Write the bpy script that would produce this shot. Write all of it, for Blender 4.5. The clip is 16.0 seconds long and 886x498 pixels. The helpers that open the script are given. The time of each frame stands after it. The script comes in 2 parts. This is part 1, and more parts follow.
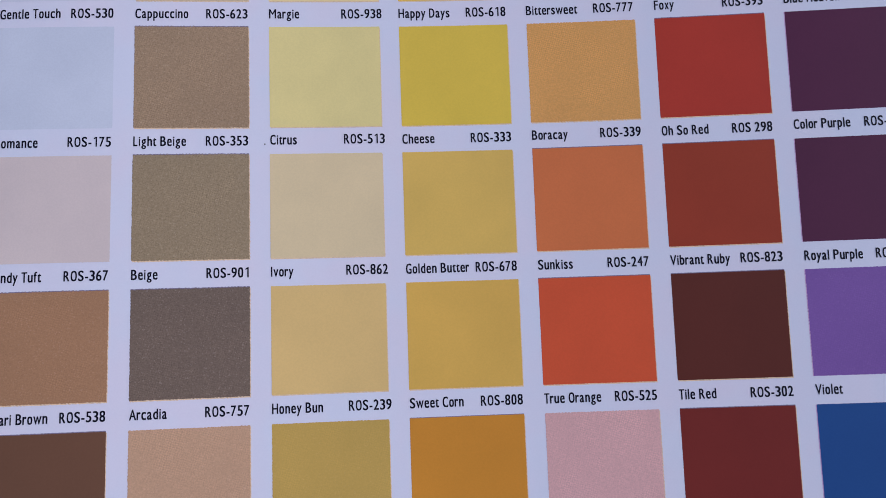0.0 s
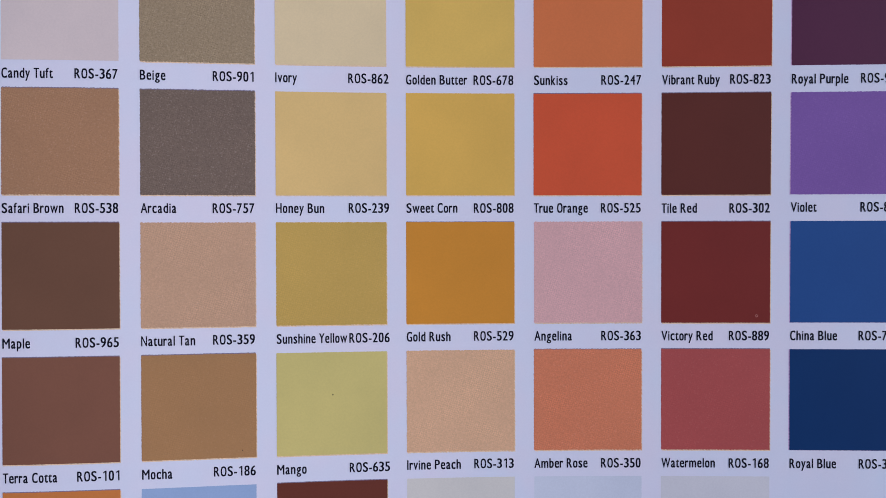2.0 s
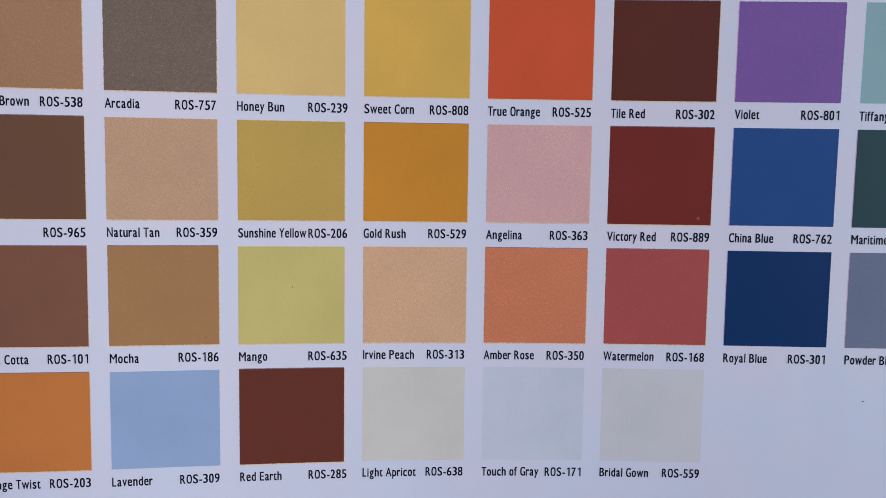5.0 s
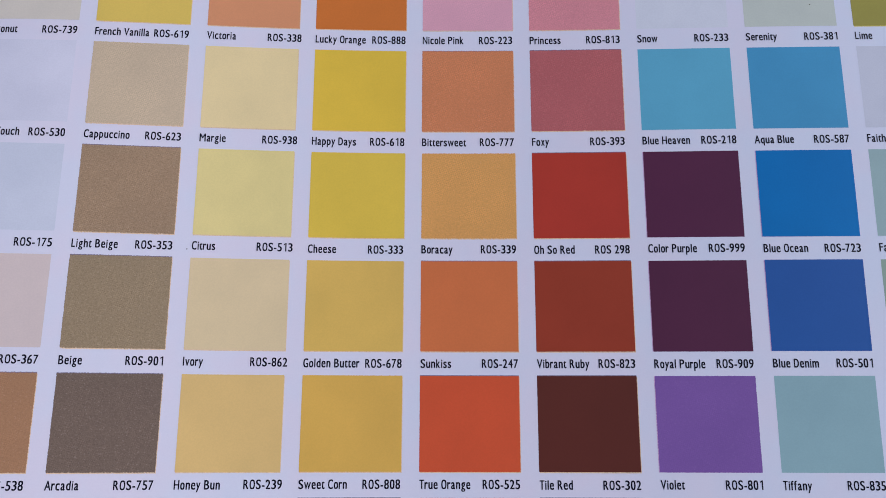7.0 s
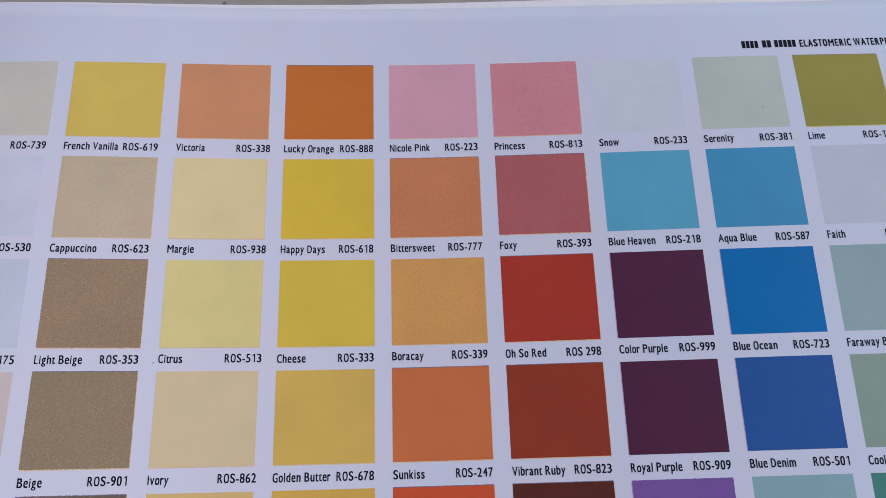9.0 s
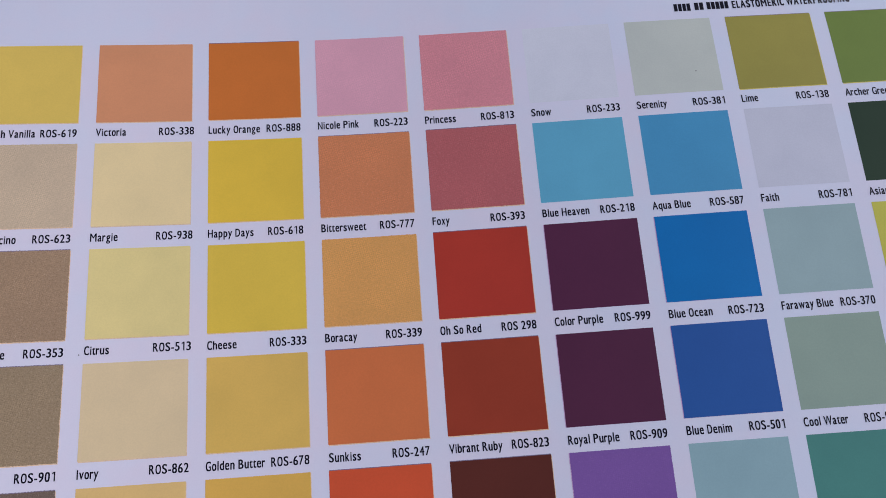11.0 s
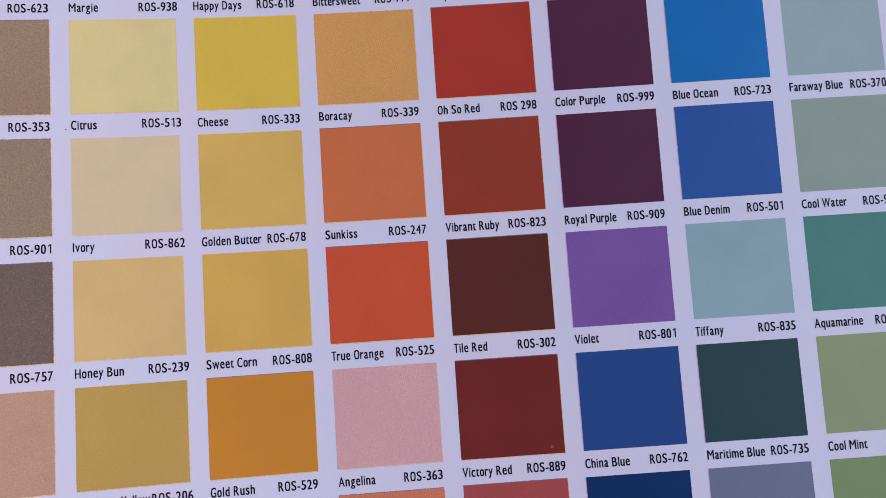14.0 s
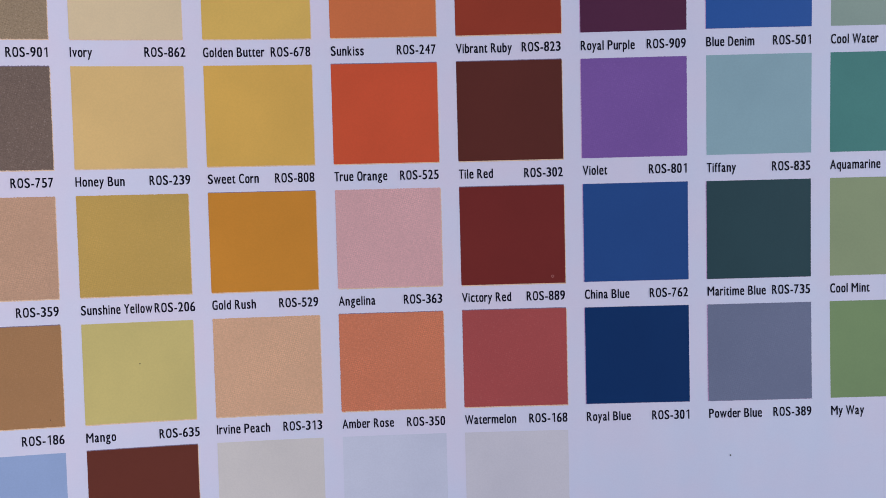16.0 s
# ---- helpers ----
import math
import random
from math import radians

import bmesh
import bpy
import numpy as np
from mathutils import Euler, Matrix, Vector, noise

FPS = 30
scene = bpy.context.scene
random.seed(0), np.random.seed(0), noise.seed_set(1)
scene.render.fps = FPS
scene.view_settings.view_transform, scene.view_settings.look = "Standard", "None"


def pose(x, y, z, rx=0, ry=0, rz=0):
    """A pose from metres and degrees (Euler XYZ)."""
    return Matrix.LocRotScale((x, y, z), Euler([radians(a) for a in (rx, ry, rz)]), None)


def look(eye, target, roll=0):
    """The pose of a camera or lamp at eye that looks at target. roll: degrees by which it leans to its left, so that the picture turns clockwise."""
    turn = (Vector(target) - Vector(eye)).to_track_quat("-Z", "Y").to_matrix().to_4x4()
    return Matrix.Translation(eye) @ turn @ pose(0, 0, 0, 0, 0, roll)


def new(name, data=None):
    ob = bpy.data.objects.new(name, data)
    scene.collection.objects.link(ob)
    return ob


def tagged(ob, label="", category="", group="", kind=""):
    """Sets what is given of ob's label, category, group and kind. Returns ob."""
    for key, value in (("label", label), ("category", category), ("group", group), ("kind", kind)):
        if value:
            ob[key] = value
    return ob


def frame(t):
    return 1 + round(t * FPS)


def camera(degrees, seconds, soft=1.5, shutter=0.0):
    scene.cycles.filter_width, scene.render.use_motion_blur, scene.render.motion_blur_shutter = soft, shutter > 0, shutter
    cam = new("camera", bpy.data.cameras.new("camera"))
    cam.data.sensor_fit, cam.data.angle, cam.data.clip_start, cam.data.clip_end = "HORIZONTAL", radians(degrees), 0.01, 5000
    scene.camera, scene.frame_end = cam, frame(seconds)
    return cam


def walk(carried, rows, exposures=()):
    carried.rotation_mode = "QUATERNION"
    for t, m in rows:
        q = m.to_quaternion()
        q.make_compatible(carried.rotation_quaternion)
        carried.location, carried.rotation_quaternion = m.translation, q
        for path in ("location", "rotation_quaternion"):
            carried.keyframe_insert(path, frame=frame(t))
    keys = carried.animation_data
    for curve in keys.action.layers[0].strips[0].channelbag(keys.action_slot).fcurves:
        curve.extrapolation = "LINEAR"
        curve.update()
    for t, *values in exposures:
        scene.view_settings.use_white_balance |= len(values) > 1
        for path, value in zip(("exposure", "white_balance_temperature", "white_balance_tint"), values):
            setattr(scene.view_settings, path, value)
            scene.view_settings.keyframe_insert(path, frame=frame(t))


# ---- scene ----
# ---- camera ----
cam = camera(56.70, 16.0, soft=0.9)
ROWS = [
    (0.0, -0.02912, -0.01209, 0.15733, 6.649, 0.676, -1.942),
    (0.3, -0.02925, -0.01346, 0.15754, 5.545, 0.487, -1.868),
    (0.5, -0.02963, -0.01456, 0.15919, 4.890, 0.457, -1.616),
    (0.8, -0.02911, -0.01745, 0.16176, 3.912, 0.530, -1.190),
    (1.0, -0.02903, -0.01889, 0.16299, 3.431, 0.548, -1.054),
    (1.2, -0.02947, -0.02002, 0.16378, 2.850, 0.417, -0.814),
    (1.5, -0.02956, -0.02262, 0.16348, 1.149, 0.326, -0.559),
    (1.8, -0.02936, -0.02492, 0.16343, 0.127, 0.393, -0.352),
    (2.0, -0.02922, -0.02720, 0.16364, -1.199, 0.389, -0.162),
    (2.2, -0.02912, -0.02758, 0.16455, -2.268, 0.429, -0.082),
    (2.5, -0.02897, -0.02860, 0.16502, -3.053, 0.458, -0.035),
    (2.8, -0.02918, -0.03127, 0.16455, -4.681, 0.361, 0.298),
    (3.0, -0.02916, -0.03262, 0.16491, -5.597, 0.342, 0.487),
    (3.2, -0.02942, -0.03495, 0.16444, -7.100, 0.209, 0.649),
    (3.7, -0.02912, -0.03715, 0.16499, -8.126, 0.031, 0.811),
    (4.2, -0.02705, -0.03661, 0.16703, -8.221, -0.115, 0.842),
    (4.8, -0.02365, -0.03464, 0.16991, -6.569, -0.310, 0.796),
    (5.3, -0.01957, -0.03267, 0.17268, -3.105, -0.544, 0.756),
    (5.5, -0.01602, -0.02994, 0.17454, -0.560, -0.546, 0.707),
    (5.7, -0.01428, -0.02651, 0.17583, 1.645, -0.502, 0.848),
    (6.0, -0.01112, -0.02040, 0.17933, 5.956, -0.298, 1.230),
    (6.2, -0.00972, -0.01956, 0.17997, 7.763, -0.348, 1.208),
    (6.5, -0.00808, -0.01674, 0.18035, 10.428, -0.135, 1.081),
    (6.8, -0.00752, -0.01471, 0.18009, 11.664, 0.004, 0.431),
    (7.0, -0.00728, -0.01275, 0.17964, 12.821, 0.101, 0.093),
    (7.2, -0.00701, -0.01059, 0.17985, 14.235, 0.138, -0.356),
    (7.5, -0.00587, -0.00784, 0.18134, 16.955, -0.155, -1.034),
    (7.8, -0.00513, -0.00738, 0.18157, 19.754, -0.597, -1.219),
    (8.0, -0.00474, -0.00715, 0.18189, 19.710, -0.624, -1.456),
    (8.2, -0.00529, -0.00767, 0.18222, 19.843, -0.712, -1.599),
    (8.5, -0.00531, -0.00783, 0.18203, 19.446, -0.739, -1.583),
    (9.0, -0.00555, -0.00846, 0.18067, 18.792, -1.028, -1.697),
    (9.2, -0.00463, -0.00814, 0.17966, 18.336, -1.088, -1.813),
    (9.5, -0.00245, -0.00739, 0.17826, 17.984, -1.312, -2.618),
    (9.7, 0.00027, -0.00661, 0.17657, 17.723, -1.276, -3.377),
    (11.8, 0.00535, -0.00709, 0.17931, 15.522, -2.041, -4.405),
    (12.0, 0.00529, -0.00727, 0.17914, 14.816, -2.030, -4.473),
    (12.2, 0.00513, -0.00866, 0.17838, 13.899, -2.048, -4.487),
    (12.5, 0.00489, -0.01016, 0.17663, 12.760, -2.058, -4.501),
    (12.8, 0.00491, -0.01189, 0.17483, 10.682, -2.045, -4.508),
    (13.0, 0.00452, -0.01305, 0.17412, 9.733, -2.139, -4.501),
    (13.2, 0.00402, -0.01371, 0.17456, 8.936, -2.277, -4.490),
    (13.5, 0.00444, -0.01594, 0.17466, 8.038, -2.103, -4.352),
    (13.8, 0.00375, -0.01841, 0.17280, 6.951, -2.291, -4.045),
    (14.0, 0.00367, -0.01972, 0.17189, 6.111, -2.295, -3.868),
    (14.2, 0.00403, -0.02062, 0.17033, 4.743, -2.244, -3.660),
    (14.5, 0.00394, -0.02148, 0.17032, 3.229, -2.182, -3.464),
    (14.8, 0.00408, -0.02380, 0.17049, 1.968, -1.768, -2.967),
    (15.0, 0.00422, -0.02398, 0.17116, 1.212, -1.641, -2.668),
    (15.2, 0.00376, -0.02591, 0.17069, 0.495, -1.687, -2.361),
    (15.5, 0.00357, -0.02808, 0.16975, -0.795, -1.763, -1.913),
    (15.8, 0.00375, -0.02888, 0.16867, -2.236, -1.732, -1.608),
    (16.0, 0.00449, -0.02926, 0.16834, -2.868, -1.609, -1.447),
]
walk(cam, [(t, pose(*place)) for t, *place in ROWS], exposures=[
    (0.0, -0.08, 5700, 21), (1.5, -0.02, 5740, 21), (3.0, -0.03, 5910, 19), (5.5, 0.01, 6120, 15), (6.0, 0.06, 6160, 19),
    (6.5, 0.04, 5970, 18), (7.0, 0.04, 5920, 20), (8.0, 0.03, 5990, 22), (9.0, -0.05, 5990, 19), (12.5, -0.03, 6100, 27), (14.5, 0.05, 5970, 29), (16.0, 0.01, 6020, 23)])

# ---- light: open shade under a bright hazy sky ----
SUN_HEIGHT, SUN_TURN = 34.0, 72.0
world = bpy.data.worlds.new("sky")
scene.world = world
world.use_nodes = True
wn = world.node_tree
sky = wn.nodes.new("ShaderNodeTexSky")
sky.sky_type = "NISHITA"
sky.sun_disc = False
sky.sun_elevation, sky.sun_rotation = radians(SUN_HEIGHT), radians(SUN_TURN)
sky.air_density, sky.dust_density = 1.0, 2.2
wn.links.new(sky.outputs["Color"], wn.nodes["Background"].inputs["Color"])
wn.nodes["Background"].inputs["Strength"].default_value = 0.065
sun = new("sun", bpy.data.lights.new("sun", "SUN"))
sun.data.energy, sun.data.angle, sun.data.color = 2.05, radians(16), (1.0, 0.98, 0.955)
_az = radians(SUN_TURN)
_way = Vector((math.sin(_az) * math.cos(radians(SUN_HEIGHT)), math.cos(_az) * math.cos(radians(SUN_HEIGHT)), math.sin(radians(SUN_HEIGHT))))
sun.matrix_world = look(_way * 4.0, (0, 0, 0))


# ---- materials ----
def linear(code):
    """An sRGB hex code as linear colour values."""
    out = []
    for i in (0, 2, 4):
        c = int(code[i:i + 2], 16) / 255
        out.append(c / 12.92 if c <= 0.04045 else ((c + 0.055) / 1.055) ** 2.4)
    return out


class Nodes:
    """A small helper round a material's node tree."""

    def __init__(self, name):
        self.mat = bpy.data.materials.new(name)
        self.mat.use_nodes = True
        self.tree = self.mat.node_tree
        self.bsdf = self.tree.nodes["Principled BSDF"]
        self.at = self.add("ShaderNodeTexCoord").outputs["Object"]

    def add(self, kind, **settings):
        node = self.tree.nodes.new(kind)
        for key, value in settings.items():
            node.inputs[key.replace("_", " ")].default_value = value
        return node

    def link(self, a, b):
        self.tree.links.new(a, b)

    def noise(self, scale, detail=3.0, rough=0.55):
        node = self.add("ShaderNodeTexNoise", Scale=scale, Detail=detail, Roughness=rough)
        self.link(self.at, node.inputs["Vector"])
        return node.outputs["Fac"]

    def ramp(self, source, low, high, dark, light):
        node = self.add("ShaderNodeValToRGB")
        node.color_ramp.elements[0].position, node.color_ramp.elements[1].position = low, high
        node.color_ramp.elements[0].color, node.color_ramp.elements[1].color = (*dark, 1), (*light, 1)
        self.link(source, node.inputs["Fac"])
        return node.outputs["Color"]

    def mix(self, a, b, amount, how="MULTIPLY"):
        node = self.tree.nodes.new("ShaderNodeMix")
        node.data_type, node.blend_type = "RGBA", how
        node.inputs["Factor"].default_value = amount
        for socket, value in ((node.inputs["A"], a), (node.inputs["B"], b)):
            if isinstance(value, (list, tuple)):
                socket.default_value = (*value, 1)
            else:
                self.link(value, socket)
        return node.outputs["Result"]

    def bump(self, source, strength, distance):
        node = self.add("ShaderNodeBump", Strength=strength, Distance=distance)
        self.link(source, node.inputs["Height"])
        self.link(node.outputs["Normal"], self.bsdf.inputs["Normal"])

    def done(self, colour, rough, gloss=0.12):
        if isinstance(colour, (list, tuple)):
            self.bsdf.inputs["Base Color"].default_value = (*colour, 1)
        else:
            self.link(colour, self.bsdf.inputs["Base Color"])
        self.bsdf.inputs["Roughness"].default_value = rough
        self.bsdf.inputs["Specular IOR Level"].default_value = gloss
        return self.mat


def coated_paper():
    """Smooth coated white paper with a faint bluish and rosy cast in blotches."""
    n = Nodes("coated_paper")
    cast = n.ramp(n.noise(55, 3, 0.6), 0.36, 0.64, linear("e8ecf6"), linear("eeeaf3"))
    # bluer cast on blank head and foot than printed middle, painted into the colour
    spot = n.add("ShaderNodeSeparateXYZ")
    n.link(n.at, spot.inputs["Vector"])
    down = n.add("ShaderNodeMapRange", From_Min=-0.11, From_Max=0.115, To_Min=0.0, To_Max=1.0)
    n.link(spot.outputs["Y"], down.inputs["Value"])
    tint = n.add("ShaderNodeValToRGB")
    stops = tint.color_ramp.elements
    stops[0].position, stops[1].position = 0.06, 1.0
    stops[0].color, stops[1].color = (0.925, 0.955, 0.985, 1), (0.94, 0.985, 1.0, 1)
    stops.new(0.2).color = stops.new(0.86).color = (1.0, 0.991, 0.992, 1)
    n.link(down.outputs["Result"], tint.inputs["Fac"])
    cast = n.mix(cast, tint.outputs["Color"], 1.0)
    # the sky's bluer light on its further side is painted in too
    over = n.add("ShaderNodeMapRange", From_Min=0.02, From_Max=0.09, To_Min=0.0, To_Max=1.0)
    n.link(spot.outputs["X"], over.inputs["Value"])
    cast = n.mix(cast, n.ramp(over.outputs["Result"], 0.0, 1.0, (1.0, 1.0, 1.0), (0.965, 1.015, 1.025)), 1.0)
    streak = n.add("ShaderNodeMapping")
    n.link(n.at, streak.inputs["Vector"])
    streak.inputs["Scale"].default_value = (1.0, 0.12, 1.0)
    bands = n.add("ShaderNodeTexNoise", Scale=130.0, Detail=2.0)
    n.link(streak.outputs["Vector"], bands.inputs["Vector"])
    colour = n.mix(cast, n.ramp(bands.outputs["Fac"], 0.35, 0.65, (0.98, 0.985, 0.99), (1.0, 1.0, 1.0)), 1.0)
    fibre = n.noise(3200, 2)
    colour = n.mix(colour, n.ramp(fibre, 0.3, 0.7, (0.975, 0.975, 0.98), (1.0, 1.0, 1.0)), 1.0)
    n.bump(n.noise(900, 3), 0.06, 0.0002)
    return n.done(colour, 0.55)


def lit_raw_paper():
    """The uncoated white of the leaf underneath and of cut edges, whitened to paint the edge's highlight."""
    n = Nodes("lit_raw_paper")
    n.bump(n.noise(2500, 3), 0.15, 0.0002)
    return n.done(n.ramp(n.noise(300, 3), 0.3, 0.7, linear("f0eff0"), linear("f9f8f9")), 0.75)


def swatch_ink(code, grain):
    """Printed ink. grain: 0 flat, 1 slightly speckled, 2 a woven halftone with light specks, 3 a coarse one."""
    n = Nodes("swatch_ink")
    base = linear(code)
    drift = n.ramp(n.noise(70, 3), 0.3, 0.7, (0.945, 0.95, 0.955), (1.04, 1.036, 1.03))
    colour = n.mix(base, drift, 1.0)
    fine = n.noise(2900, 2, 0.65)
    depth = (0.02, 0.03, 0.055, 0.11)[grain]
    colour = n.mix(colour, n.ramp(fine, 0.36, 0.64, [1 - depth] * 3, [1 + depth] * 3), 1.0)
    if grain:
        line = (0.01, 0.030, 0.055, 0.065)[grain]
        patchy = (1.0, 1.0, 1.0)
        for angle in (17, 108):
            turn = n.add("ShaderNodeMapping")
            turn.inputs["Rotation"].default_value = (0, 0, radians(angle))
            n.link(n.at, turn.inputs["Vector"])
            weave = n.add("ShaderNodeTexWave", Scale=760.0, Distortion=4.5, Detail=2.5, Detail_Scale=2.2)
            n.link(turn.outputs["Vector"], weave.inputs["Vector"])
            patchy = n.mix(patchy, n.ramp(weave.outputs["Fac"], 0.1, 0.9, [1 - line] * 3, [1 + line] * 3), 1.0)
        where = n.ramp(n.noise(140, 3), 0.42, 0.62, (0.1, 0.1, 0.1), (1, 1, 1))
        soft = n.tree.nodes.new("ShaderNodeMix")
        soft.data_type, soft.blend_type = "RGBA", "MULTIPLY"
        n.link(where, soft.inputs["Factor"])
        n.link(colour, soft.inputs["A"])
        n.link(patchy, soft.inputs["B"])
        colour = soft.outputs["Result"]
        dots = n.add("ShaderNodeTexVoronoi", Scale=2900.0)
        n.link(n.at, dots.inputs["Vector"])
        dark = (0, 0.03, 0.06, 0.15)[grain]
        colour = n.mix(colour, n.ramp(dots.outputs["Distance"], 0.12, 0.42, [1 - dark] * 3, [1 + dark * 0.25] * 3), 1.0)
        specks = n.ramp(n.noise(3000, 1, 0.5), 0.62, 0.70, (0, 0, 0), (0.022 * grain, 0.020 * grain, 0.017 * grain))
        colour = n.mix(colour, specks, 1.0, "ADD")
        n.bump(fine, 0.04 * grain, 0.0002)
    else:
        n.bump(n.noise(1500, 2), 0.05, 0.0002)
    return n.done(colour, 0.55)


def plain_ink(name, code, rough=0.45):
    n = Nodes(name)
    return n.done(n.mix(linear(code), n.ramp(n.noise(2400, 2), 0.3, 0.7, (0.9, 0.9, 0.9), (1.15, 1.15, 1.15)), 1.0), rough)


def concrete():
    """Worn grey concrete with stains, pores and a sandy grain."""
    n = Nodes("concrete")
    stain = n.ramp(n.noise(9, 5, 0.6), 0.35, 0.68, linear("a8a29a"), linear("bcb6ad"))
    blotch = n.ramp(n.noise(75, 4), 0.34, 0.68, (0.90, 0.895, 0.89), (1.05, 1.05, 1.06))
    grit = n.noise(1300, 4, 0.65)
    colour = n.mix(n.mix(stain, blotch, 1.0), n.ramp(grit, 0.3, 0.7, (0.93, 0.93, 0.93), (1.05, 1.05, 1.05)), 1.0)
    pores = n.add("ShaderNodeTexVoronoi", Scale=62.0)
    n.link(n.at, pores.inputs["Vector"])
    colour = n.mix(colour, n.ramp(pores.outputs["Distance"], 0.022, 0.05, (0.45, 0.44, 0.43), (1, 1, 1)), 1.0)
    n.bump(grit, 0.10, 0.0005)
    return n.done(colour, 0.85)


PAPER, RAW, GROUND = coated_paper(), lit_raw_paper(), concrete()
TEXT_INK = plain_ink("text_ink", "121220", 0.5)
WARM_FRINGE = plain_ink("fringe_ink", "f0d2ac")
YELLOW_FRINGE = plain_ink("yellow_fringe_ink", "ddd06a")
COOL_FRINGE = plain_ink("cool_fringe_ink", "857c93")
ROSE_FRINGE = plain_ink("rose_fringe_ink", "d3aed0")
SPECK_INK = plain_ink("grime_and_gap_shade", "3a332e", 0.8)

# ---- the sheet's shape ----
# u runs along the columns of swatches and v down the rows, in steps of one column; the sheet bows up at both sides.
STEP = 0.025
ROW_STEP, SWATCH_W, SWATCH_H = 1.00244, 0.84639, 0.79379
BOW = {(0, 2): 0.0274, (0, 3): -0.0069, (1, 1): -0.1041, (1, 2): -0.0148, (1, 3): 0.0717, (2, 0): 0.5128, (2, 1): -0.0133, (2, 2): -0.0281, (2, 3): 0.1060, (3, 0): -0.4085, (3, 1): -0.0143, (3, 2): 0.0855, (4, 0): -0.2749, (4, 1): 0.0225, (5, 0): 0.2733}
LIFT = 0.0022


def bow(u, v):
    """The sheet's height over its resting plane, in steps; it never sinks into the ground."""
    a, b = (u - 4.5) / 5, (v - 4) / 4
    return np.maximum(sum(c * a ** i * b ** j for (i, j), c in BOW.items()), -0.05)


def on_sheet(u, v, above=0.0):
    """The places of points of the printed face, kept at their true distance along the paper."""
    u, v = np.asarray(u, float), np.asarray(v, float)
    e, su, sv = 1e-3, 0.0, 0.0
    for k in range(8):
        g = (k + 0.5) / 8
        p, q = 4.5 + (u - 4.5) * g, 4 + (v - 4) * g
        su = su + ((bow(p + e, v) - bow(p - e, v)) / (2 * e)) ** 2 / 8
        sv = sv + ((bow(u, q + e) - bow(u, q - e)) / (2 * e)) ** 2 / 8
    x, y = u - (u - 4.5) * su / 2, v - (v - 4) * sv / 2
    return np.stack([STEP * (x - 4.5), STEP * (4 - y), STEP * bow(u, v) + LIFT + above], -1)


def part(name, shape, material, parent, label="", smooth=True):
    """Links points and faces as one mesh object under a thing or a part."""
    points, faces = shape
    mesh = bpy.data.meshes.new(name)
    mesh.from_pydata([tuple(p) for p in np.asarray(points).reshape(-1, 3)], [], faces)
    mesh.polygons.foreach_set("use_smooth", [smooth] * len(mesh.polygons))
    mesh.materials.append(material)
    mesh.update()
    ob = new(name, mesh)
    ob.parent = parent
    if label:
        tagged(ob, label)
    return ob


def grid_faces(nu, nv, start=0, flip=False):
    """Quads of a grid of (nv + 1) rows of (nu + 1) points, facing up."""
    out = []
    for j in range(nv):
        for i in range(nu):
            k = start + j * (nu + 1) + i
            quad = (k, k + nu + 1, k + nu + 2, k + 1)
            out.append(quad[::-1] if flip else quad)
    return out


def leaf_shape(left, right, top, bottom, above, thick, nu=72, nv=60):
    """A leaf of paper with both faces and its cut edges. top is a function of u."""
    rng = np.random.RandomState(5)
    u = np.tile(np.linspace(left, right, nu + 1), (nv + 1, 1))
    t = top(u)
    v = t + (bottom - t) * np.linspace(0, 1, nv + 1)[:, None]
    v[0] += rng.uniform(-0.0015, 0.0015, nu + 1)
    n = (nu + 1) * (nv + 1)
    points = np.concatenate([on_sheet(u, v, above).reshape(-1, 3), on_sheet(u, v, above - thick).reshape(-1, 3)])
    faces = grid_faces(nu, nv) + grid_faces(nu, nv, n, True)
    for i in range(nu):
        k, m = i, nv * (nu + 1) + i
        faces += [(k, k + 1, n + k + 1, n + k), (m + 1, m, n + m, n + m + 1)]
    for j in range(nv):
        k, m = j * (nu + 1), j * (nu + 1) + nu
        faces += [(k + nu + 1, k, n + k, n + k + nu + 1), (m, m + nu + 1, n + m + nu + 1, n + m)]
    return points, faces


def ink_shape(u0, v0, width, height, above, ragged, seed, nu=26, nv=24):
    """A patch of printed ink that follows the sheet, with slightly uneven borders."""
    rng = np.random.RandomState(seed)
    u = np.tile(u0 + width * np.linspace(0, 1, nu + 1), (nv + 1, 1))
    v = np.tile((v0 + height * np.linspace(0, 1, nv + 1))[:, None], (1, nu + 1))
    for i in (0, nu):
        u[:, i] += ragged * (rng.uniform(-1, 1, nv + 1) + 0.6 * (-1.0) ** np.arange(nv + 1))
    for j in (0, nv):
        v[j] += ragged * (rng.uniform(-1, 1, nu + 1) + 0.6 * (-1.0) ** np.arange(nu + 1))
    return on_sheet(u, v, above), grid_faces(nu, nv)


# the printed face is a condensed gothic: how far each letter reaches, in heights of a capital
ADVANCE = {"A": 0.67, "B": 0.64, "C": 0.62, "D": 0.65, "E": 0.55, "F": 0.52, "G": 0.64, "H": 0.67, "I": 0.30, "L": 0.51, "M": 0.82, "N": 0.67,
           "O": 0.66, "P": 0.62, "R": 0.65, "S": 0.62, "T": 0.55, "V": 0.64, "W": 0.94, "Y": 0.60,
           "a": 0.53, "c": 0.51, "e": 0.54, "f": 0.35, "i": 0.25, "l": 0.25, "m": 0.82, "r": 0.39, "s": 0.49, "t": 0.37, "v": 0.50, "w": 0.77,
           "x": 0.51, "y": 0.50, "z": 0.46, " ": 0.29, "-": 0.40}
TIGHT = set("ATVWYvwyftr")
ROUND = set("OCGQoce0689")
GLYPHS = {}
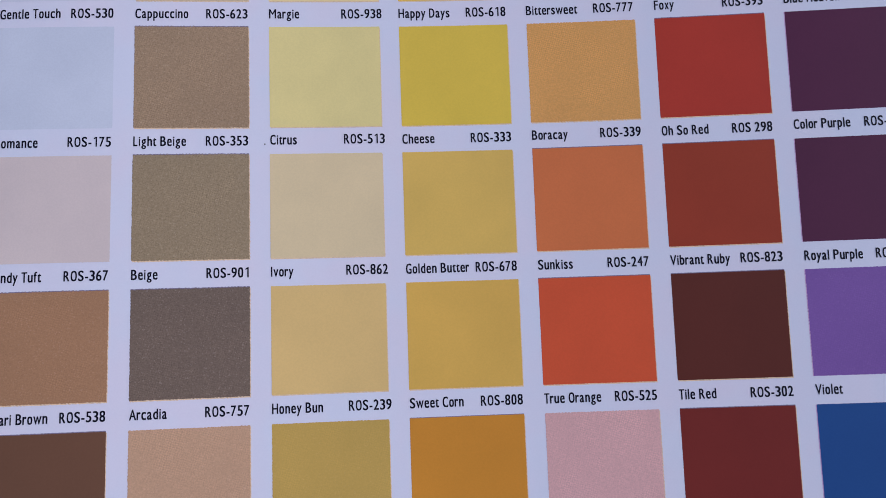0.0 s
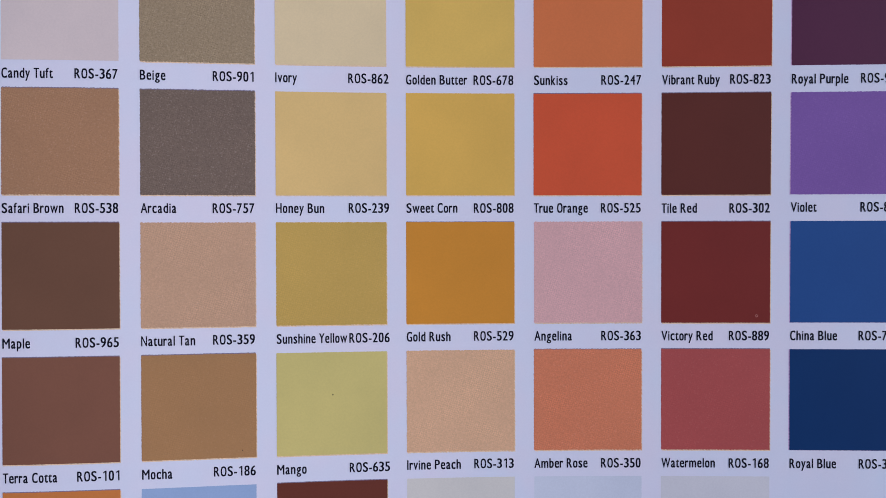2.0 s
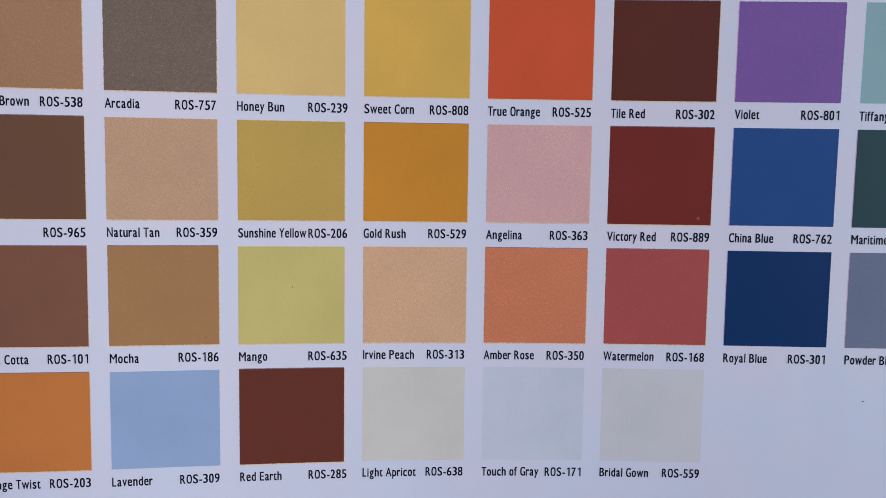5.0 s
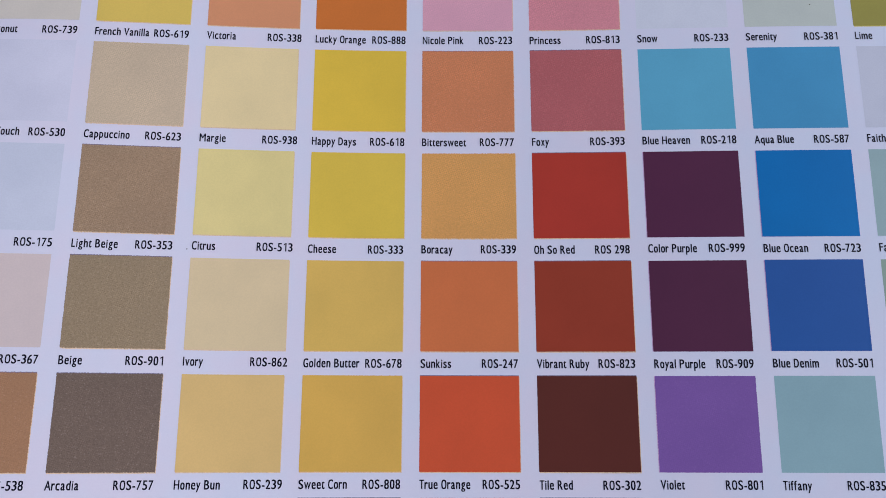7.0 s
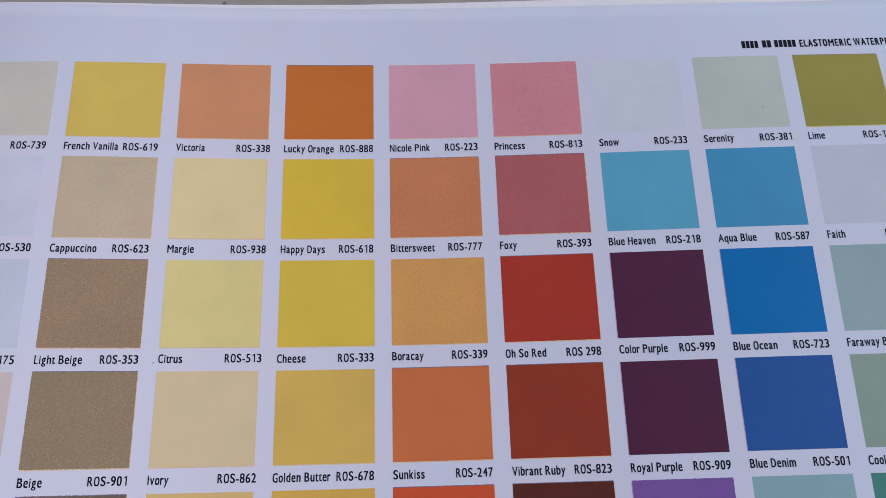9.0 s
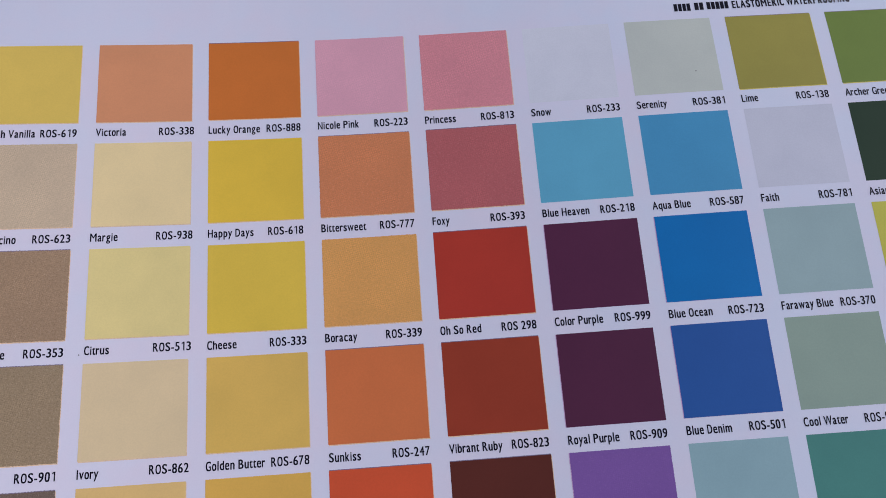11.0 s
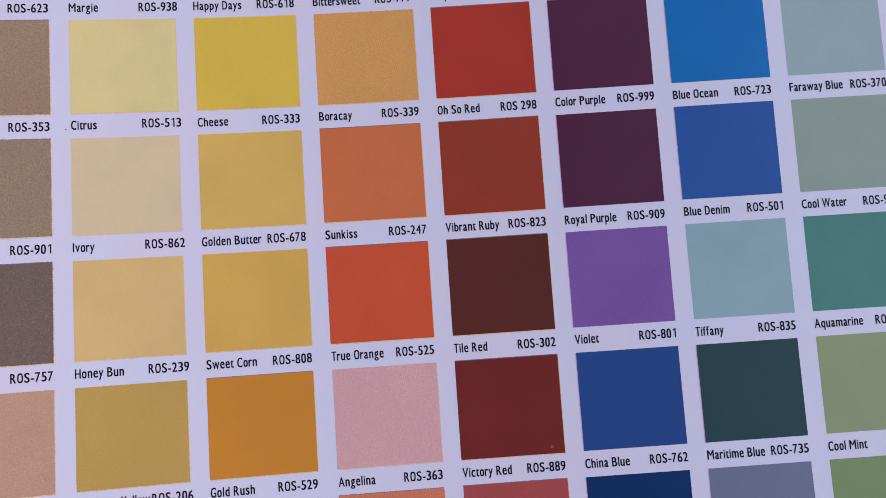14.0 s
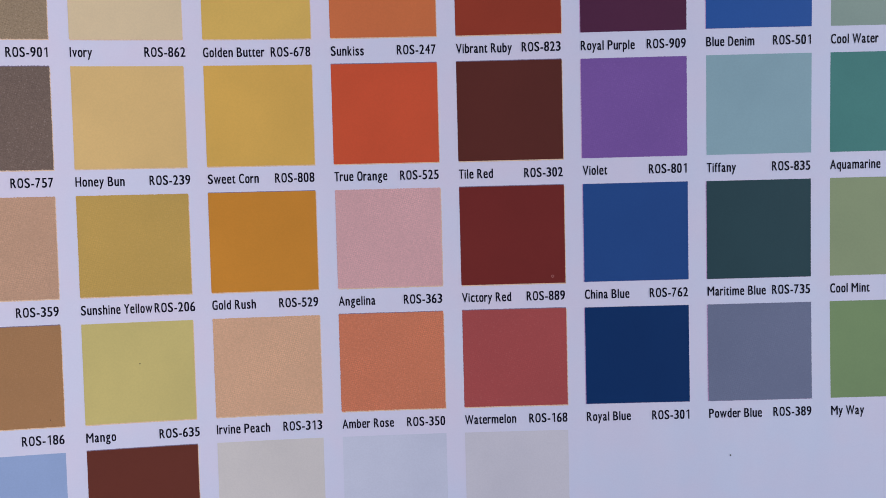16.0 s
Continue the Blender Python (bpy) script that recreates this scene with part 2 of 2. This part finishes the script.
CAP = 0.682          # height of a capital of the built-in font at size 1


def taller(y, small=0.449, wanted=0.495, cap=0.682):
    if y <= 0:
        return y * 0.85
    return y * wanted / small if y < small else wanted + (y - small) * (cap - wanted) / (cap - small)


def heavier(points, faces, by):
    """Moves the outline of flat faces outwards, to give the letters more weight; by: sideways and upwards."""
    count = {}
    for f in faces:
        area = sum(points[f[i - 1]][0] * points[f[i]][1] - points[f[i]][0] * points[f[i - 1]][1] for i in range(len(f)))
        for i in range(len(f)):
            a, b = (f[i - 1], f[i]) if area > 0 else (f[i], f[i - 1])
            key = (min(a, b), max(a, b))
            count[key] = None if key in count else (a, b)
    push = np.zeros_like(points)
    for edge in count.values():
        if edge:
            d = points[edge[1]] - points[edge[0]]
            size = np.hypot(*d)
            if size > 1e-9:
                normal = np.array((d[1], -d[0])) / size
                push[edge[0]] += normal
                push[edge[1]] += normal
    size = np.hypot(push[:, 0], push[:, 1])
    return points + np.array(by) * push / np.maximum(size, 1e-9)[:, None]


def glyph(char, bold):
    """One letter as flat faces, narrowed to the printed face: points from x = 0, in heights of a capital, and its faces."""
    if (char, bold) in GLYPHS:
        return GLYPHS[char, bold]
    data = bpy.data.curves.new("writing", "FONT")
    data.body, data.size, data.resolution_u = char, 1.0, 4
    data.fill_mode = "BOTH"
    ob = new("writing", data)
    flat = bpy.data.meshes.new_from_object(ob.evaluated_get(bpy.context.evaluated_depsgraph_get()))
    faces = [tuple(f.vertices) for f in flat.polygons]
    p = np.array([(v.co.x, v.co.y) for v in flat.vertices])
    bpy.data.objects.remove(ob)
    bpy.data.curves.remove(data)
    bpy.data.meshes.remove(flat)
    if char.islower():
        p[:, 1] = [taller(y) for y in p[:, 1]]
    p[:, 1] /= CAP
    side, rise = (0.058, 0.045) if bold else (0.031, 0.017)
    reach = ADVANCE.get(char, 0.60 if char.isdigit() else 0.55)
    if bold:
        reach *= 0.96
    wide = reach - (0.02 if char in TIGHT else 0.095) - 2 * side
    low, high = p.min(0), p.max(0)
    if char in "ilI1":
        wide = 0.085 if not bold else 0.06
    across = (p[:, 0] - low[0]) / (high[0] - low[0]) * 2 - 1
    if char in ROUND:
        up = (p[:, 1] - low[1]) / (high[1] - low[1]) * 2 - 1
        across = across + 0.85 * up ** 2 * across * (1 - np.abs(across))
    p[:, 0] = across * wide / 2
    p = heavier(p, faces, (side, rise))
    p[:, 1] = np.where(p[:, 1] > 0.5, p[:, 1] - rise, p[:, 1])
    if char == "1":
        p[:, 0] += 0.09
        faces = faces + [tuple(len(p) + k for k in range(4))]
        p = np.concatenate([p, [(-0.15, 0.72), (0.03, 0.84), (0.03, 0.99), (-0.15, 0.86)]])
    p[:, 0] += reach / 2
    GLYPHS[char, bold] = p, faces, reach
    return GLYPHS[char, bold]


def letters(body, bold=False):
    """A line of writing, letter by letter: points in heights of a capital, and faces."""
    points, faces, x = [], [], 0.0
    for char in body:
        if char != " ":
            p, f, reach = glyph(char, bold)
            start = sum(len(q) for q in points)
            points.append(p + np.array((x, 0.0)))
            faces += [tuple(start + k for k in face) for face in f]
            x += reach
        else:
            x += ADVANCE[" "]
    return np.concatenate(points), faces


TEXT_ABOVE = 0.00004


def facing_up(points, faces):
    """The faces, each turned so that it faces up."""
    out = []
    for f in faces:
        x, y = points[list(f), 0], points[list(f), 1]
        area = np.sum(x * np.roll(y, -1) - y * np.roll(x, -1))
        out.append(f if area > 0 else f[::-1])
    return out


def line_of_text(name, body, parent, u, v, height, squeeze, align="left", slope=0.0, bold=False, limit=9.0):
    """One printed line on the sheet: baseline at v, starting (or ending) at u. slope: fall of v along u."""
    points, faces = letters(body, bold)
    x, y = points.T
    sx = min(height * squeeze, limit / (x.max() - x.min()))
    start = u if align == "left" else u - (x.max() - x.min()) * sx
    pu = start + (x - x.min()) * sx
    places = on_sheet(pu, v - y * height + slope * (pu - u), TEXT_ABOVE)
    return part(name, (places, facing_up(places, faces)), TEXT_INK, parent, smooth=False)


def bar(name, parent, u, v, width, height, slope=0.0):
    """A plain printed bar where the writing cannot be read."""
    pu = np.tile(np.linspace(u, u + width, 7), (2, 1))
    pv = v + slope * (pu - u) - height * np.array([[1.0], [0.0]])
    return part(name, (on_sheet(pu, pv, TEXT_ABOVE), grid_faces(6, 1)), TEXT_INK, parent)


# ---- the ground ----
def ground():
    bm = bmesh.new()
    rings = [0.0, 0.25, 0.5, 1, 2, 5, 15, 50, 200, 900]
    spokes = 48
    loops = []
    for r in rings[1:]:
        loops.append([bm.verts.new((r * math.cos(2 * math.pi * k / spokes), r * math.sin(2 * math.pi * k / spokes), 0)) for k in range(spokes)])
    centre = bm.verts.new((0, 0, 0))
    for k in range(spokes):
        m = (k + 1) % spokes
        bm.faces.new([centre, loops[0][k], loops[0][m]])
        for a, b in zip(loops, loops[1:]):
            bm.faces.new([a[k], b[k], b[m], a[m]])
    mesh = bpy.data.meshes.new("ground")
    bm.to_mesh(mesh)
    bm.free()
    mesh.materials.append(GROUND)
    return tagged(new("ground", mesh), "worn grey concrete ground with small dark pores", "ground", kind="structure")


ground()


def grit(spots):
    """A few dark grains of dirt that lie on the concrete."""
    bm = bmesh.new()
    rng = random.Random(4)
    for x, y, size in spots:
        grain = bmesh.ops.create_icosphere(bm, subdivisions=1, radius=size)["verts"]
        for v in grain:
            v.co = Vector((x, y, size * 0.3)) + Vector((v.co.x, v.co.y, v.co.z * 0.6)) * rng.uniform(0.7, 1.25)
    mesh = bpy.data.meshes.new("grit")
    bm.to_mesh(mesh)
    bm.free()
    mesh.materials.append(SPECK_INK)
    return tagged(new("grit", mesh), "dark grains of dirt lying on grey concrete", "grit", kind="stuff")


grit([(-0.0931, 0.1261, 0.0003), (-0.0877, 0.1244, 0.00015), (-0.0744, 0.1238, 0.0002), (-0.0234, 0.1221, 0.0003), (0.0141, 0.1212, 0.0004)])

# ---- the colour chart ----
chart = tagged(new("color_chart"), "white paper paint colour chart lying on grey concrete, slightly bowed", "colour chart")


def back_top(u):
    """The upper edge of the leaf underneath, curved to fit the camera's view."""
    x = u - 4.5
    return -0.717 - 0.01264 * x + 0.00264 * x ** 2 + 0.00014 * x ** 3 - 0.000257 * x ** 4


def front_top(u):
    return back_top(u) + np.clip(0.015 + 0.0125 * u, 0.012, 0.122)


LEFT, RIGHT, BOTTOM = -0.36, 10.2, 8.7
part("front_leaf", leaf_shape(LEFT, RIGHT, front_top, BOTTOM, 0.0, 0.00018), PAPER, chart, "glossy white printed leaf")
part("back_leaf", leaf_shape(LEFT + 0.01, RIGHT - 0.01, back_top, BOTTOM - 0.03, -0.00035, 0.0003), RAW, chart, "plain white leaf underneath")

# Each line: column, row, colour, grain, name, code. "~" stands for writing that cannot be read.
SWATCHES = """
0|0|e4dcc9|0|-|~onut|ROS-739|pale cream
1|0|eecf63|0|w|French Vanilla|ROS-619|dull yellow
2|0|e8a070|0|w|Victoria|ROS-338|salmon orange
3|0|dd7e37|0|d|Lucky Orange|ROS-888|burnt orange
4|0|ecb0bb|1|w|Nicole Pink|ROS-223|soft pink
5|0|e7979b|2|w|Princess|ROS-813|rose pink
6|0|e3e8ed|0|-|Snow|ROS-233|bluish white
7|0|ced7c8|0|-|Serenity|ROS-381|pale grey green
8|0|a8a14c|0|y|Lime|ROS-138|olive green
9|0|7a9343|0|y|Archer Green|~|leaf green
0|1|e3e4ee|0|-|Gentle Touch|ROS-530|bluish white
1|1|d8c3a0|2|w|Cappuccino|ROS-623|light beige
2|1|fae4a6|0|w|Margie|ROS-938|pale yellow
3|1|f5cf47|0|w|Happy Days|ROS-618|bright yellow
4|1|e08e5d|2|w|Bittersweet|ROS-777|orange brown
5|1|c36c6a|2|d|Foxy|ROS-393|dusky rose
6|1|68b9d2|0|-|Blue Heaven|ROS-218|sky blue
7|1|4fa3cb|0|-|Aqua Blue|ROS-587|medium blue
8|1|d7dce4|0|-|Faith|ROS-781|pale grey
9|1|233f2b|0|-|Asian G~|~|dark green
0|2|dbe1ea|0|-|Romance|ROS-175|lilac white
1|2|ab9070|3|d|Light Beige|ROS-353|warm brown
2|2|f3e295|0|w|Citrus|ROS-513|pale lemon
3|2|f0cf4e|0|w|Cheese|ROS-333|mustard yellow
4|2|ecad5f|2|w|Boracay|ROS-339|sandy orange
5|2|bf4130|0|d|Oh So Red|ROS 298|strong red
6|2|5d2d49|0|b|Color Purple|ROS-999|deep purple
7|2|0c7bbf|0|b|Blue Ocean|ROS-723|vivid blue
8|2|a3c0bc|0|-|Faraway Blue|ROS-370|pale blue green
9|2|d1cf54|0|w|F~|~|yellow green
0|3|e5d4ca|0|-|Candy Tuft|ROS-367|pale pink
1|3|a38f6f|3|d|Beige|ROS-901|greyish beige
2|3|eed8a6|0|w|Ivory|ROS-862|ivory
3|3|ecc461|0|w|Golden Butter|ROS-678|golden yellow
4|3|e27e48|0|d|Sunkiss|ROS-247|bright orange
5|3|a5432c|0|d|Vibrant Ruby|ROS-823|ruby red
6|3|5b2d47|0|b|Royal Purple|ROS-909|deep purple
7|3|2f62a8|0|b|Blue Denim|ROS-501|denim blue
8|3|9cb4a0|0|-|Cool Water|ROS-928|grey green
0|4|b38762|2|d|Safari Brown|ROS-538|tan brown
1|4|7d6c5d|3|d|Arcadia|ROS-757|grey brown
2|4|eeca7f|0|w|Honey Bun|ROS-239|honey yellow
3|4|ecbd58|0|w|Sweet Corn|ROS-808|corn yellow
4|4|e35f38|0|d|True Orange|ROS-525|orange red
5|4|653228|0|d|Tile Red|ROS-302|dark red brown
6|4|8762a8|1|b|Violet|ROS-801|violet
7|4|9bc0c1|0|-|Tiffany|ROS-835|pale turquoise
8|4|519386|0|-|Aquamarine|RO~|sea green
0|5|785540|0|d|Maple|ROS-965|dark brown
1|5|d1a884|2|w|Natural Tan|ROS-359|rosy tan
2|5|d1ad58|1|w|Sunshine Yellow|ROS-206|dull gold
3|5|dd9533|0|w|Gold Rush|ROS-529|orange gold
4|5|e9b7af|2|w|Angelina|ROS-363|soft pink
5|5|80312a|0|d|Victory Red|ROS-889|dark red
6|5|2a5490|0|b|China Blue|ROS-762|royal blue
7|5|325154|0|b|Maritime Blue|ROS-735|dark teal
8|5|9cae7f|0|-|Cool Mint|~|mint green
0|6|8a5d48|0|d|Terra Cotta|ROS-101|reddish brown
1|6|b48758|1|d|Mocha|ROS-186|mocha brown
2|6|dbcc7b|0|w|Mango|ROS-635|greenish yellow
3|6|e7b98e|2|w|Irvine Peach|ROS-313|pale peach
4|6|e0875f|2|w|Amber Rose|ROS-350|coral
5|6|b95852|1|d|Watermelon|ROS-168|watermelon red
6|6|10396a|0|b|Royal Blue|ROS-301|navy blue
7|6|7a8499|1|b|Powder Blue|ROS-389|greyish blue
8|6|87a56e|0|-|My Way|~|soft green
0|7|d88443|0|d|Orange Twist|ROS-203|orange
1|7|a0b8d8|0|-|Lavender|ROS-309|lavender blue
2|7|713b2d|0|d|Red Earth|ROS-285|red brown
3|7|e0dccf|0|-|Light Apricot|ROS-638|cream white
4|7|d9dfe8|0|-|Touch of Gray|ROS-171|pale grey
5|7|dddcdc|0|-|Bridal Gown|ROS-559|off white
"""

NAME_SQUEEZE, CODE_SQUEEZE, TEXT_H = 1.04, 1.04, 0.0745
for number, line in enumerate(SWATCHES.strip().splitlines()):
    col, row, code, grain, fringe, title, tag_text, looks = [s.strip() for s in line.split("|")]
    col, row = int(col), int(row)
    rng = random.Random(number)
    du, dv = rng.uniform(-0.0015, 0.0015), rng.uniform(-0.0015, 0.0015)
    u0, v0 = col + du, row * ROW_STEP + dv
    grain = int(grain)
    ragged = (0.0008, 0.0013, 0.0018, 0.0019)[grain]
    patch = part("color_swatch", ink_shape(u0, v0, SWATCH_W, SWATCH_H, 0.000008 if fringe == "-" else 0.000022, ragged, number, 72, 68), swatch_ink(code, grain), chart, looks + " printed swatch")
    # shifted patches added under the ink stand in for colour halos at its edges
    fringes = []
    if fringe == "b":
        fringes.append((-0.007, 0.001, 0.00001, ROSE_FRINGE))
    elif fringe != "-":
        fringes.append((0.0055, 0.0085, 0.00001, YELLOW_FRINGE if fringe == "y" else WARM_FRINGE))
        if sum(linear(code)) < 1.15:
            fringes.append((-0.001, -0.0065 if fringe == "d" else -0.005, 0.000006, COOL_FRINGE))
    for along, down, above, ink in fringes:
        part("ink_fringe", ink_shape(u0 + along, v0 + down, SWATCH_W, SWATCH_H, above, ragged, number, 72, 68), ink, patch, "thin coloured border")
    base = v0 + SWATCH_H + 0.138 + rng.uniform(-0.003, 0.003)
    slope = 0.004 * rng.uniform(-1, 1)
    room = SWATCH_W
    if len(tag_text) > 1 and tag_text.endswith("~"):
        line_of_text("swatch_code", tag_text[:-1], patch, u0 + SWATCH_W - 0.326, base, TEXT_H, CODE_SQUEEZE, "left", slope)
        bar("code_bar", patch, u0 + SWATCH_W - 0.21, base, 0.21, TEXT_H * 0.8)
    elif tag_text and tag_text != "~":
        line_of_text("swatch_code", tag_text, patch, u0 + SWATCH_W + (0.022 if col == 2 else -0.006), base, TEXT_H, CODE_SQUEEZE, "right", slope)
        room -= 0.33
    elif tag_text == "~":
        bar("code_bar", patch, u0 + SWATCH_W - 0.31, base, 0.31, TEXT_H * 0.8)
    if title.startswith("~"):
        bar("name_bar", patch, u0 + 0.005, base, 0.14, TEXT_H * 0.8)
        if title[1:]:
            line_of_text("swatch_name", title[1:], patch, u0 + 0.155, base, TEXT_H, NAME_SQUEEZE, "left", slope)
    elif title.endswith("~"):
        line_of_text("swatch_name", title[:-1], patch, u0 + 0.002, base, TEXT_H, NAME_SQUEEZE, "left", slope)
        bar("name_bar", patch, u0 + 0.32, base, 0.13, TEXT_H * 0.8)
    else:
        line_of_text("swatch_name", title, patch, u0 + 0.002, base, TEXT_H, NAME_SQUEEZE, "left", slope, False, max(room + 0.022, 0.3))

# the heading: a trade name as bars of its letters' size, then the words
HEAD_H = 0.083
for start, wide, count, low in ((7.514, 0.172, 4, -0.092), (7.720, 0.097, 2, -0.096), (7.843, 0.223, 5, -0.0975)):
    each = wide / count
    for k in range(count):
        bar("heading_bar", chart, start + k * each + 0.004, low, each - 0.009, HEAD_H)
line_of_text("heading", "ELASTOMERIC", chart, 8.100, -0.098, HEAD_H, 1.6, "left", -0.0135, True, 0.522)
line_of_text("heading", "WATERPROOFING", chart, 8.647, -0.107, HEAD_H, 1.6, "left", -0.0105, True, 0.640)


# small flecks on the print
def fleck(u, v, size, seed, ring=False, wide=1.0, above=0.00005):
    rng = np.random.RandomState(seed)
    n = 10
    a = 2 * np.pi * np.arange(n) / n
    r = size * rng.uniform(0.8, 1.2, n)
    outer = on_sheet(u + wide * r * np.cos(a), v - r * np.sin(a), above)
    if ring:
        inner = on_sheet(u + 0.6 * size * np.cos(a), v - 0.6 * size * np.sin(a), 0.00005)
        shape = np.concatenate([outer, inner]), [(k, (k + 1) % n, n + (k + 1) % n, n + k) for k in range(n)]
        return part("fleck", shape, RING_INK, chart, "tiny pale ring")
    return part("fleck", (outer, [tuple(range(n))]), SPECK_INK, chart, "tiny dark fleck, dirt or painted gap shade")


RING_INK = plain_ink("ring_ink", "b87a70")
fleck(1.963, 2.93, 0.005, 0, False)
fleck(7.617, 0.573, 0.006, 1, False)
fleck(5.743, 5.752, 0.012, 2, True)
fleck(5.417, 6.942, 0.003, 3, False)
fleck(7.171, 7.259, 0.006, 4, False)
fleck(2.428, 6.346, 0.005, 5, False)
fleck(1.742, 6.752, 0.004, 6, False)
# the last three paint the shade in gaps between the two leaves
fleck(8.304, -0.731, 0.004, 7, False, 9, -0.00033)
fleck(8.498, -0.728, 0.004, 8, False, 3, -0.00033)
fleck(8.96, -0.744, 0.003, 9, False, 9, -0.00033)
